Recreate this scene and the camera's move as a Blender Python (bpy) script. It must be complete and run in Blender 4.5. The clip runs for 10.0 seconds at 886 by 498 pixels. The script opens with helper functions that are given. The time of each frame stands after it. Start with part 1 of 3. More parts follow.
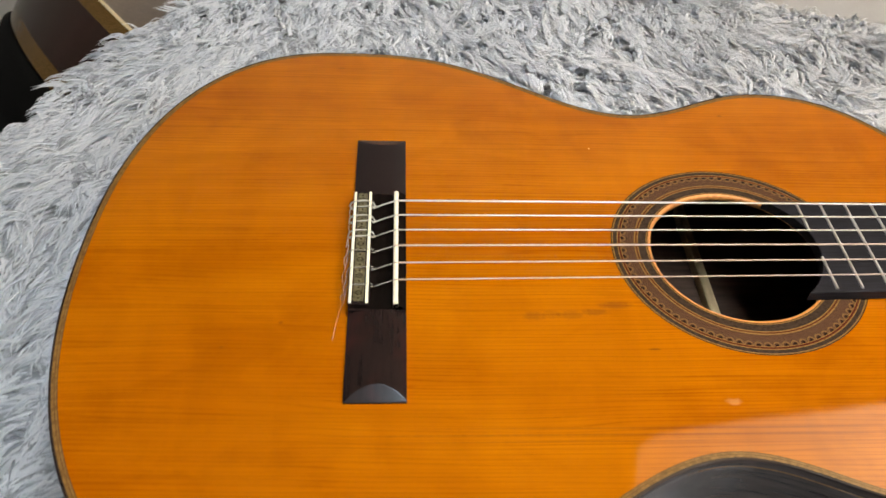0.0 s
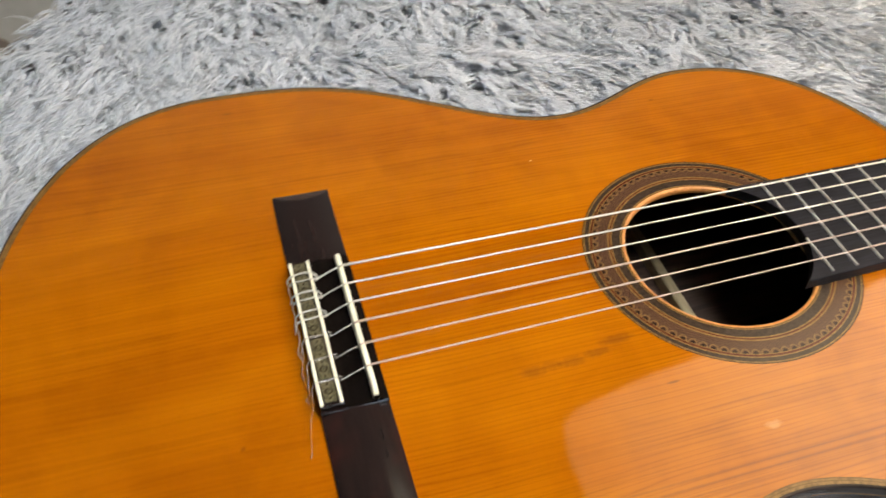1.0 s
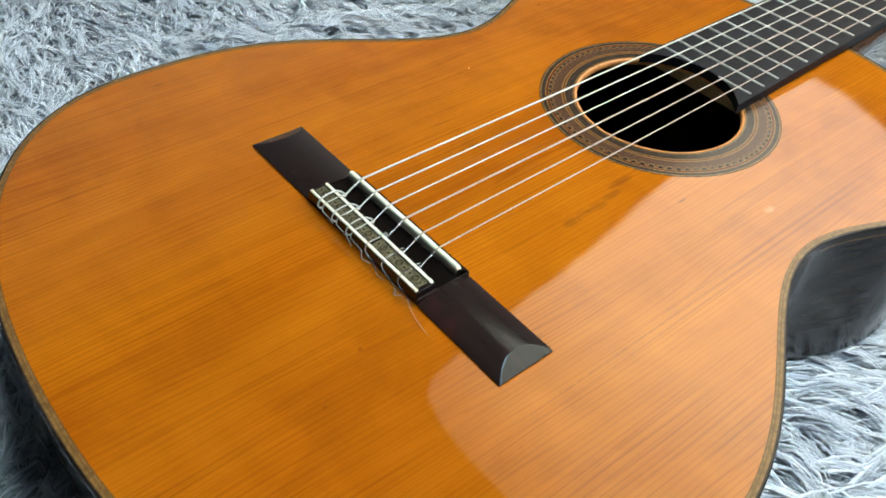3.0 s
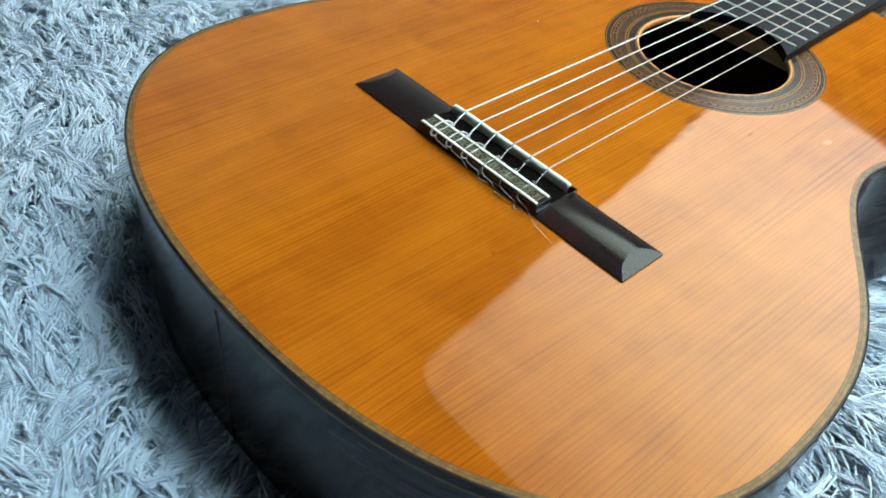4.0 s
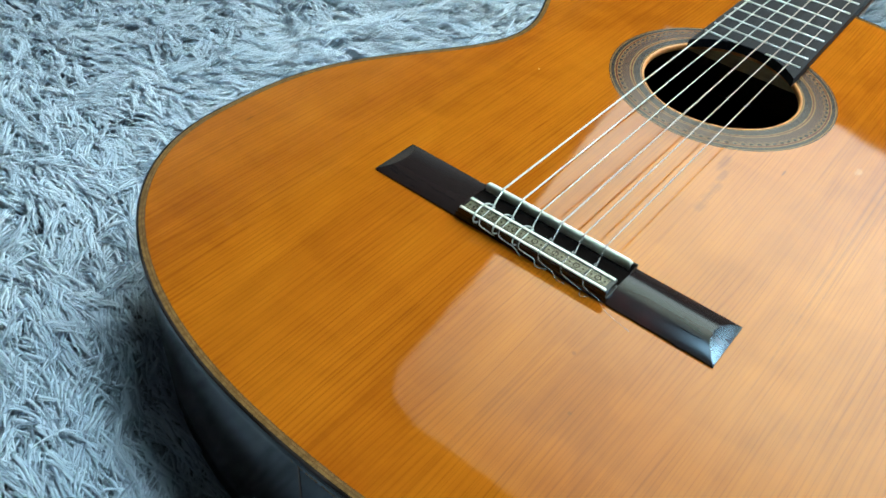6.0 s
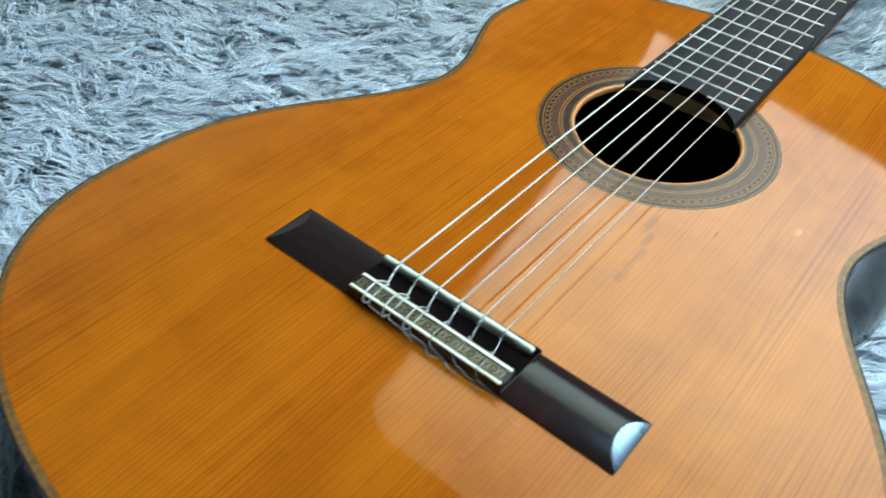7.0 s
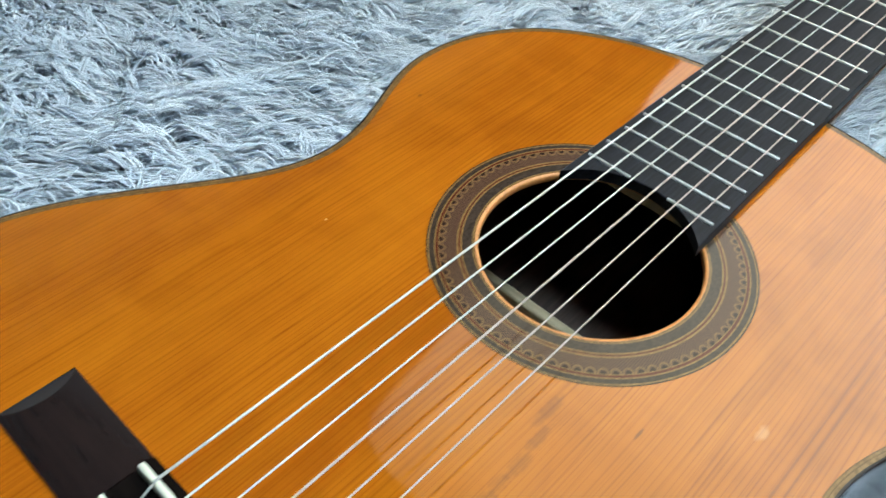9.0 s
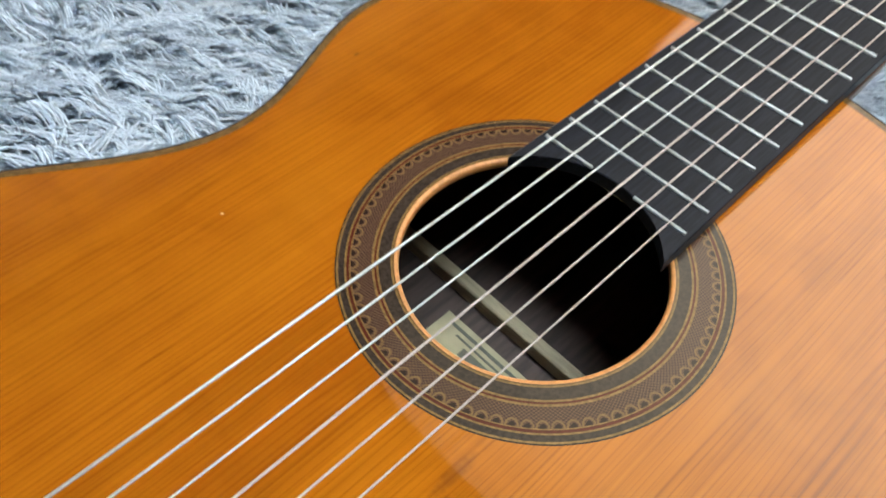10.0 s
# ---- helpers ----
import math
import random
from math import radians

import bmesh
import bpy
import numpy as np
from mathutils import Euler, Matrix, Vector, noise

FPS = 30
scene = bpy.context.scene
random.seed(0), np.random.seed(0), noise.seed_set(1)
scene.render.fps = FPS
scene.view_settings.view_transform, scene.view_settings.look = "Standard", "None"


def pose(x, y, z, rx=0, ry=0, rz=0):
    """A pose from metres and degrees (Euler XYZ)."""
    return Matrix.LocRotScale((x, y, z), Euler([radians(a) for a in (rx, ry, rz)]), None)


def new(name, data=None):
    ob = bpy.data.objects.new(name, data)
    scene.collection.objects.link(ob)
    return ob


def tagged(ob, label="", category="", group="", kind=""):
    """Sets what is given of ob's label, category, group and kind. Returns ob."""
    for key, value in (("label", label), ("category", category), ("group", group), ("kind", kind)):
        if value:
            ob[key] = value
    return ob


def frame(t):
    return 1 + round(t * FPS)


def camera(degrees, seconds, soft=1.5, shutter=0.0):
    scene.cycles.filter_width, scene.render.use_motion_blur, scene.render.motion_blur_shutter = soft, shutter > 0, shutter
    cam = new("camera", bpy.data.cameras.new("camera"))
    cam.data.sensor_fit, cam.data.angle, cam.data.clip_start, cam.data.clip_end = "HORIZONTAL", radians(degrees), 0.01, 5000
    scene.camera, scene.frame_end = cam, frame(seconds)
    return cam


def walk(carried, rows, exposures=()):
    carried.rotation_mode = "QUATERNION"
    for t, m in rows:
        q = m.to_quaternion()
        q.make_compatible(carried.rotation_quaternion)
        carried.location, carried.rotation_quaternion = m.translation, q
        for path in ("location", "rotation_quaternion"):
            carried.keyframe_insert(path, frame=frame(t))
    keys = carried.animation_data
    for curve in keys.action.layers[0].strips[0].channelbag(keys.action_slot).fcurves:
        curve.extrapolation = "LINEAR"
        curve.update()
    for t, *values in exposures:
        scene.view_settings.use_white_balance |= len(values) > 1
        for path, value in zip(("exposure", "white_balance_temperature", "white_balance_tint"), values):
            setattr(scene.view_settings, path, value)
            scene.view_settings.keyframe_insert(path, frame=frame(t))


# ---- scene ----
SOFT, SHUTTER = 1.6, 0.45
EXPOSURES = [(0.0, 1.12, 7100, 7), (1.0, 1.07, 6950, 6), (2.0, 1.04, 6700, 5), (3.5, 1.23, 5350, -12), (4.5, 1.27, 4980, -16), (5.0, 1.26, 4950, -18), (6.5, 1.11, 4990, -17), (7.5, 1.05, 4950, -14), (8.5, 1.06, 5200, -12), (9.0, 1.05, 5250, -9), (10.0, 0.97, 5500, -3)]
cam = camera(56.76, 10.0, soft=SOFT, shutter=SHUTTER)
PATH = [
    (0, 0.0003, -0.2914, 0.4070, -45.81, -4.46, 3.45),
    (0.2, -0.0078, -0.2762, 0.4017, -46.07, -6.46, 3.23),
    (0.5, -0.0198, -0.2515, 0.3919, -46.08, -10.16, 2.74),
    (0.8, -0.0316, -0.2312, 0.3871, -46.33, -14.70, 2.69),
    (1, -0.0355, -0.2198, 0.3854, -46.32, -18.40, 2.54),
    (1.2, -0.0372, -0.2105, 0.3862, -45.88, -22.31, 2.48),
    (1.5, -0.0413, -0.2102, 0.3868, -45.48, -28.53, 2.64),
    (1.8, -0.0601, -0.2103, 0.3787, -45.26, -34.07, 2.56),
    (2, -0.0845, -0.2069, 0.3716, -44.84, -36.28, 2.34),
    (2.2, -0.1110, -0.2051, 0.3624, -44.45, -38.16, 2.43),
    (3.3, -0.1882, -0.2155, 0.3468, -43.17, -43.27, 5.24),
    (3.5, -0.2079, -0.2148, 0.3431, -43.15, -44.06, 5.75),
    (3.8, -0.2370, -0.2097, 0.3381, -43.38, -45.37, 6.57),
    (4, -0.2532, -0.2055, 0.3390, -42.90, -46.67, 7.16),
    (4.2, -0.2688, -0.1986, 0.3389, -42.58, -47.96, 7.43),
    (4.5, -0.2875, -0.1828, 0.3382, -42.57, -49.57, 7.48),
    (4.8, -0.2891, -0.1662, 0.3445, -42.65, -50.81, 7.11),
    (5, -0.2841, -0.1596, 0.3487, -42.86, -51.63, 6.87),
    (5.2, -0.2754, -0.1493, 0.3522, -42.93, -52.21, 6.34),
    (6.3, -0.2458, -0.1212, 0.3562, -43.60, -54.49, 5.06),
    (6.5, -0.2328, -0.1195, 0.3596, -43.55, -54.15, 4.64),
    (6.8, -0.2065, -0.1254, 0.3595, -43.50, -53.83, 4.24),
    (7, -0.1897, -0.1327, 0.3587, -43.51, -53.64, 4.21),
    (7.5, -0.1469, -0.1404, 0.3547, -43.83, -52.57, 3.94),
    (7.8, -0.1293, -0.1395, 0.3506, -44.17, -51.85, 3.78),
    (8, -0.1150, -0.1369, 0.3460, -44.50, -51.17, 3.65),
    (8.2, -0.0993, -0.1313, 0.3446, -44.65, -50.37, 3.33),
    (8.5, -0.0734, -0.1208, 0.3416, -45.09, -49.67, 3.19),
    (8.8, -0.0499, -0.1115, 0.3401, -45.77, -48.83, 2.99),
    (9, -0.0327, -0.1085, 0.3389, -46.34, -48.39, 2.97),
    (9.2, -0.0163, -0.1087, 0.3390, -47.19, -48.09, 2.97),
    (9.5, 0.0029, -0.1049, 0.3366, -48.66, -47.06, 2.70),
    (9.7, 0.0189, -0.1001, 0.3332, -49.78, -46.02, 2.56),
    (10, 0.0407, -0.0949, 0.3217, -52.68, -44.86, 1.74),
]
walk(cam, [(t, pose(x, y, z, 90 + pitch, 0, yaw) @ pose(0, 0, 0, 0, 0, roll)) for t, x, y, z, pitch, yaw, roll in PATH], EXPOSURES)

# ---- world and light ----
world = bpy.data.worlds.new("room_air")
world.use_nodes = True
world.node_tree.nodes["Background"].inputs[0].default_value = (0.5, 0.5, 0.5, 1)
world.node_tree.nodes["Background"].inputs[1].default_value = 0.02
scene.world = world
TOP_LIGHT = 1.055
# added unseen ceiling panels, for rug fill and the bridge-end glint: x from, to, y from, to, the light's colour and
# strength
ADDED_PANELS = [(0.10, 0.52, -0.80, 0.08, (0.93, 0.96, 1.00), 14.0), (1.36, 1.88, -1.42, -1.10, (0.93, 0.96, 1.00), 36.0)]
# added stand-in for the unseen bright source reflected in the soundboard: corners, height, colour and strength
REFLECTED_SOURCE = ([(0.405, -0.58), (0.405, 0.38), (0.420, 0.440), (0.455, 0.466), (0.60, 0.487), (1.00, 0.547), (1.36, 0.607), (1.80, 0.690), (2.01, 0.745), (1.97, 0.55), (1.86, 0.15), (1.63, -0.58)], TOP_LIGHT, ((1.0, 0.76, 0.46), (1.0, 0.82, 0.70)), (1.6, 2.7, 1.75))

TOP = 0.105        # height of the soundboard over the rug's backing
BACK = 0.008
HOLE = (0.1766, -0.0012)
CEIL = TOP + 1.50
FLOOR = -0.75


# ---- small helpers ----
def mesh_of(name, verts, faces, smooth=False):
    me = bpy.data.meshes.new(name)
    me.from_pydata([tuple(v) for v in verts], [], [tuple(f) for f in faces])
    me.validate()
    bm = bmesh.new()
    bm.from_mesh(me)
    bmesh.ops.recalc_face_normals(bm, faces=bm.faces)
    bm.to_mesh(me)
    bm.free()
    if smooth:
        me.polygons.foreach_set("use_smooth", [True] * len(me.polygons))
    return me


def part(name, me, material, parent=None, label=""):
    ob = new(name, me)
    if material:
        me.materials.append(material)
    if parent:
        ob.parent = parent
    if label:
        ob["label"] = label
    return ob


def thing(name, label, category, at=(0, 0, 0), group="", kind=""):
    ob = new(name)
    ob.empty_display_size = 0.05
    ob.location = at
    return tagged(ob, label, category, group, kind)


def box(name, x0, x1, y0, y1, z0, z1, bevel=0.0, seg=2):
    bm = bmesh.new()
    bmesh.ops.create_cube(bm, size=1.0)
    for v in bm.verts:
        v.co = ((x0 + x1) / 2 + v.co.x * (x1 - x0), (y0 + y1) / 2 + v.co.y * (y1 - y0), (z0 + z1) / 2 + v.co.z * (z1 - z0))
    if bevel:
        bmesh.ops.bevel(bm, geom=list(bm.edges), offset=bevel, segments=seg, affect="EDGES", profile=0.5)
    me = bpy.data.meshes.new(name)
    bm.to_mesh(me)
    bm.free()
    return me


def tube(name, points, radius, sides=8, taper=None):
    """A round rod along a smooth line of points."""
    pts = [Vector(p) for p in points]
    verts, faces = [], []
    up = Vector((0, 0, 1))
    n = len(pts)
    for i, p in enumerate(pts):
        d = (pts[min(i + 1, n - 1)] - pts[max(i - 1, 0)]).normalized()
        a = d.cross(up)
        if a.length < 1e-4:
            a = d.cross(Vector((1, 0, 0)))
        a.normalize()
        b = a.cross(d).normalized()
        r = radius * (taper[i] if taper else 1)
        for k in range(sides):
            w = 2 * math.pi * k / sides
            verts.append(p + a * (r * math.cos(w)) + b * (r * math.sin(w)))
    for i in range(n - 1):
        for k in range(sides):
            q = (k + 1) % sides
            faces.append((i * sides + k, i * sides + q, (i + 1) * sides + q, (i + 1) * sides + k))
    faces.append(tuple(range(sides)))
    faces.append(tuple(range((n - 1) * sides, n * sides)))
    return mesh_of(name, verts, faces, True)


def smooth_line(points, steps=6):
    """Catmull-Rom through a few points."""
    p = [Vector(q) for q in points]
    p = [p[0] * 2 - p[1]] + p + [p[-1] * 2 - p[-2]]
    out = []
    for i in range(1, len(p) - 2):
        for k in range(steps):
            t = k / steps
            out.append(0.5 * (2 * p[i] + (p[i + 1] - p[i - 1]) * t + (2 * p[i - 1] - 5 * p[i] + 4 * p[i + 1] - p[i + 2]) * t * t
                              + (3 * p[i] - p[i - 1] - 3 * p[i + 1] + p[i + 2]) * t ** 3))
    return out + [p[-2]]


def ring_strip(name, loop_a, loop_b, closed=True):
    """A strip of quads between two loops of the same length."""
    n = len(loop_a)
    faces = [(i, (i + 1) % n, n + (i + 1) % n, n + i) for i in range(n if closed else n - 1)]
    return mesh_of(name, list(loop_a) + list(loop_b), faces)


def annulus(name, c, r0, r1, z, steps=160, depth=0.0):
    a = [(c[0] + r1 * math.cos(2 * math.pi * i / steps), c[1] + r1 * math.sin(2 * math.pi * i / steps), z) for i in range(steps)]
    b = [(c[0] + r0 * math.cos(2 * math.pi * i / steps), c[1] + r0 * math.sin(2 * math.pi * i / steps), z) for i in range(steps)]
    return ring_strip(name, a, b)


# ---- materials ----
class Nodes:
    """A short way to write node trees."""

    def __init__(self, name):
        self.material = bpy.data.materials.new(name)
        self.material.use_nodes = True
        self.tree = self.material.node_tree
        self.shader = self.tree.nodes["Principled BSDF"]

    def add(self, kind, **values):
        node = self.tree.nodes.new(kind)
        for key, value in values.items():
            setattr(node, key, value)
        return node

    def link(self, a, b):
        self.tree.links.new(a, b)

    def set(self, **values):
        for key, value in values.items():
            self.shader.inputs[key.replace("_", " ")].default_value = value

    def math(self, kind, a, b=None):
        node = self.add("ShaderNodeMath", operation=kind)
        for n, v in enumerate((a, b)):
            if v is None:
                continue
            if isinstance(v, (int, float)):
                node.inputs[n].default_value = v
            else:
                self.link(v, node.inputs[n])
        return node.outputs[0]

    def coords(self, scale=(1, 1, 1), kind="Object", turn=(0, 0, 0)):
        c = self.add("ShaderNodeTexCoord")
        m = self.add("ShaderNodeMapping")
        m.inputs["Scale"].default_value = scale
        m.inputs["Rotation"].default_value = turn
        self.link(c.outputs[kind], m.inputs[0])
        return m.outputs[0]

    def noise(self, vector, scale, detail=4, rough=0.55, distortion=0.0):
        n = self.add("ShaderNodeTexNoise")
        n.inputs["Scale"].default_value = scale
        n.inputs["Detail"].default_value = detail
        n.inputs["Roughness"].default_value = rough
        n.inputs["Distortion"].default_value = distortion
        self.link(vector, n.inputs["Vector"])
        return n.outputs[0]

    def ramp(self, fac, stops, smooth=True):
        r = self.add("ShaderNodeValToRGB")
        r.color_ramp.interpolation = "EASE" if smooth else "LINEAR"
        while len(r.color_ramp.elements) < len(stops):
            r.color_ramp.elements.new(0.5)
        for e, (at, colour) in zip(r.color_ramp.elements, stops):
            e.position, e.color = at, (*colour, 1)
        self.link(fac, r.inputs[0])
        return r.outputs[0]

    def mix(self, fac, a, b, blend="MIX"):
        m = self.add("ShaderNodeMix", data_type="RGBA", blend_type=blend)
        for n, v in ((0, fac), (6, a), (7, b)):
            if isinstance(v, (int, float)):
                m.inputs[n].default_value = v
            elif isinstance(v, tuple):
                m.inputs[n].default_value = (*v, 1)
            else:
                self.link(v, m.inputs[n])
        return m.outputs[2]

    def colour(self, socket):
        self.link(socket, self.shader.inputs["Base Color"])

    def bump(self, socket, strength, distance=0.001):
        b = self.add("ShaderNodeBump")
        b.inputs["Strength"].default_value = strength
        b.inputs["Distance"].default_value = distance
        self.link(socket, b.inputs["Height"])
        self.link(b.outputs[0], self.shader.inputs["Normal"])


DARK_MARK, PALE_MARK, SMUDGE = (0.13, 0.042, 0.006), (0.80, 0.50, 0.24), (0.12, 0.032, 0.008)
# the pale mark at (0.149, -0.092) is a painted glare spot
MARKS = [(0.1193, -0.0631, 0.0030, 0.0006, DARK_MARK, 0.8), (-0.0798, -0.0614, 0.0009, 0.0009, DARK_MARK, 0.55), (0.1122, 0.0843, 0.0006, 0.0005, PALE_MARK, 0.7),
         (0.1995, 0.1178, 0.0016, 0.0008, DARK_MARK, 0.7), (0.0655, -0.0430, 0.0060, 0.0030, SMUDGE, 0.38), (0.0740, -0.0420, 0.0050, 0.0026, SMUDGE, 0.34), (0.0830, -0.0425, 0.0065, 0.0030, SMUDGE, 0.38),
         (0.0950, -0.0408, 0.0080, 0.0022, SMUDGE, 0.42), (0.1060, -0.0365, 0.0090, 0.0024, SMUDGE, 0.42), (0.1490, -0.0920, 0.0040, 0.0020, PALE_MARK, 0.14), (-0.0370, 0.1640, 0.0028, 0.0008, DARK_MARK, 0.55),
         (-0.0545, -0.0471, 0.0012, 0.0010, SMUDGE, 0.5), (0.0900, -0.1082, 0.1300, 0.0005, SMUDGE, 0.45), (0.1100, -0.1050, 0.1100, 0.0005, SMUDGE, 0.4), (0.0700, -0.1115, 0.0900, 0.0004, SMUDGE, 0.35)]


def cedar():
    n = Nodes("varnished_cedar")
    # the grain runs a little wavy: each line wanders by a millimetre or two
    warp = n.add("ShaderNodeCombineXYZ")
    n.link(n.math("MULTIPLY", n.math("SUBTRACT", n.noise(n.coords((6, 5, 1)), 1.0, 2), 0.5), 0.010), warp.inputs[1])

    def grained(sx, sy):
        c = n.add("ShaderNodeTexCoord")
        add = n.add("ShaderNodeVectorMath", operation="ADD")
        n.link(c.outputs["Object"], add.inputs[0])
        n.link(warp.outputs[0], add.inputs[1])
        m = n.add("ShaderNodeMapping")
        m.inputs["Scale"].default_value = (sx, sy, 1)
        n.link(add.outputs[0], m.inputs[0])
        return m.outputs[0]

    big = n.noise(grained(4, 17), 1.0, 4, 0.6)
    band = n.noise(grained(2.2, 75), 1.0, 3, 0.6)
    streak = n.noise(grained(4, 330), 1.0, 4, 0.6)
    fine = n.noise(grained(3.0, 1250), 1.0, 2, 0.5)
    # yearly rings: narrow darker lines at nearly even steps, each drifting a little
    q = n.add("ShaderNodeTexCoord")
    qs = n.add("ShaderNodeSeparateXYZ")
    n.link(q.outputs["Object"], qs.inputs[0])
    drift = n.noise(n.coords((2.0, 9, 1)), 1.0, 3, 0.6)
    wander = n.noise(n.coords((4.0, 160, 1)), 1.0, 2, 0.5)
    phase = n.math("ADD", n.math("MULTIPLY", qs.outputs[1], 430.0), n.math("ADD", n.math("MULTIPLY", drift, 9.0), n.math("MULTIPLY", wander, 2.6)))
    ring = n.math("POWER", n.math("ABSOLUTE", n.math("SINE", n.math("MULTIPLY", phase, math.pi))), 0.7)
    where = n.ramp(n.noise(grained(9, 24), 1.0, 3), [(0.3, (0.5, 0.5, 0.5)), (0.65, (1, 1, 1))])
    flame = n.noise(n.coords((17, 30, 1), turn=(0, 0, 0.35)), 1.0, 4, 0.55, 0.9)
    cross = n.noise(n.coords((36, 10, 1), turn=(0, 0, -0.15)), 1.0, 3, 0.5, 0.6)
    base = n.ramp(big, [(0.3, (0.270, 0.071, 0.0019)), (0.7, (0.340, 0.104, 0.0031))])
    c = n.mix(0.22, base, n.ramp(band, [(0.33, (0.80, 0.72, 0.6)), (0.6, (1.05, 1.07, 1.1))]), "MULTIPLY")
    lines = n.ramp(streak, [(0.36, (0.70, 0.60, 0.44)), (0.52, (1, 1, 1)), (0.75, (1.07, 1.10, 1.1))])
    c = n.mix(n.math("MULTIPLY", where, 0.20), c, lines, "MULTIPLY")
    thin = n.ramp(fine, [(0.36, (0.74, 0.67, 0.52)), (0.50, (1, 1, 1)), (0.66, (1.09, 1.12, 1.12))])
    c = n.mix(n.math("MULTIPLY", where, 0.45), c, thin, "MULTIPLY")
    c = n.mix(n.math("MULTIPLY", where, 0.58), c, n.ramp(ring, [(0.10, (0.66, 0.56, 0.40)), (0.55, (1, 1, 1)), (0.95, (1.07, 1.10, 1.10))]), "MULTIPLY")
    sheen = n.ramp(flame, [(0.36, (0.80, 0.72, 0.60)), (0.60, (1.06, 1.06, 1.0))])
    c = n.mix(0.42, c, sheen, "MULTIPLY")
    c = n.mix(0.28, c, n.ramp(cross, [(0.38, (0.82, 0.76, 0.66)), (0.60, (1.05, 1.05, 1.0))]), "MULTIPLY")
    # dents and finger marks that the varnish has kept, and one glare spot painted pale: middle, half length, half
    # width, colour
    c0 = n.add("ShaderNodeTexCoord")
    s0 = n.add("ShaderNodeSeparateXYZ")
    n.link(c0.outputs["Object"], s0.inputs[0])
    rough = n.noise(n.coords((1, 1, 1)), 500, 2)
    for x, y, rx, ry, colour, much in MARKS:
        ax = n.math("DIVIDE", n.math("SUBTRACT", s0.outputs[0], x), rx)
        ay = n.math("DIVIDE", n.math("SUBTRACT", s0.outputs[1], y), ry)
        d = n.math("ADD", n.math("ADD", n.math("MULTIPLY", ax, ax), n.math("MULTIPLY", ay, ay)), n.math("MULTIPLY", n.math("SUBTRACT", rough, 0.5), 1.6))
        fall = n.add("ShaderNodeMapRange")
        n.link(d, fall.inputs[0])
        fall.inputs[1].default_value, fall.inputs[2].default_value = 0.2, 1.2
        fall.inputs[3].default_value, fall.inputs[4].default_value = much, 0.0
        c = n.mix(fall.outputs[0], c, colour)
    n.colour(c)
    n.set(Roughness=0.042, IOR=1.46)
    wave = n.noise(n.coords((7, 9, 1)), 1.0, 2, 0.4)
    pores = n.math("MULTIPLY", fine, 0.008)
    ripple = n.math("MULTIPLY", n.noise(n.coords((26, 38, 1)), 1.0, 2, 0.5), 0.10)
    n.bump(n.math("ADD", n.math("ADD", wave, ripple), pores), 0.35, 0.0012)
    return n.material


def plain(name, colour, rough=0.4, metal=0.0, ior=1.45, grain=None, amount=0.25, stretch=(1, 1, 1), scale=300, bump=0.0):
    n = Nodes(name)
    v = n.noise(n.coords(stretch), scale, 4, 0.6)
    w = n.noise(n.coords((1, 1, 1)), 12, 3, 0.5)
    lo = tuple(x * (1 - amount) for x in colour)
    hi = tuple(min(1, x * (1 + amount)) for x in colour)
    c = n.ramp(v, [(0.3, grain or lo), (0.7, hi)])
    c = n.mix(0.5, c, n.ramp(w, [(0.3, (0.8, 0.8, 0.8)), (0.7, (1.0, 1.0, 1.0))]), "MULTIPLY")
    n.colour(c)
    n.set(Roughness=rough, Metallic=metal, IOR=ior)
    if bump:
        n.bump(v, bump, 0.0006)
    return n.material


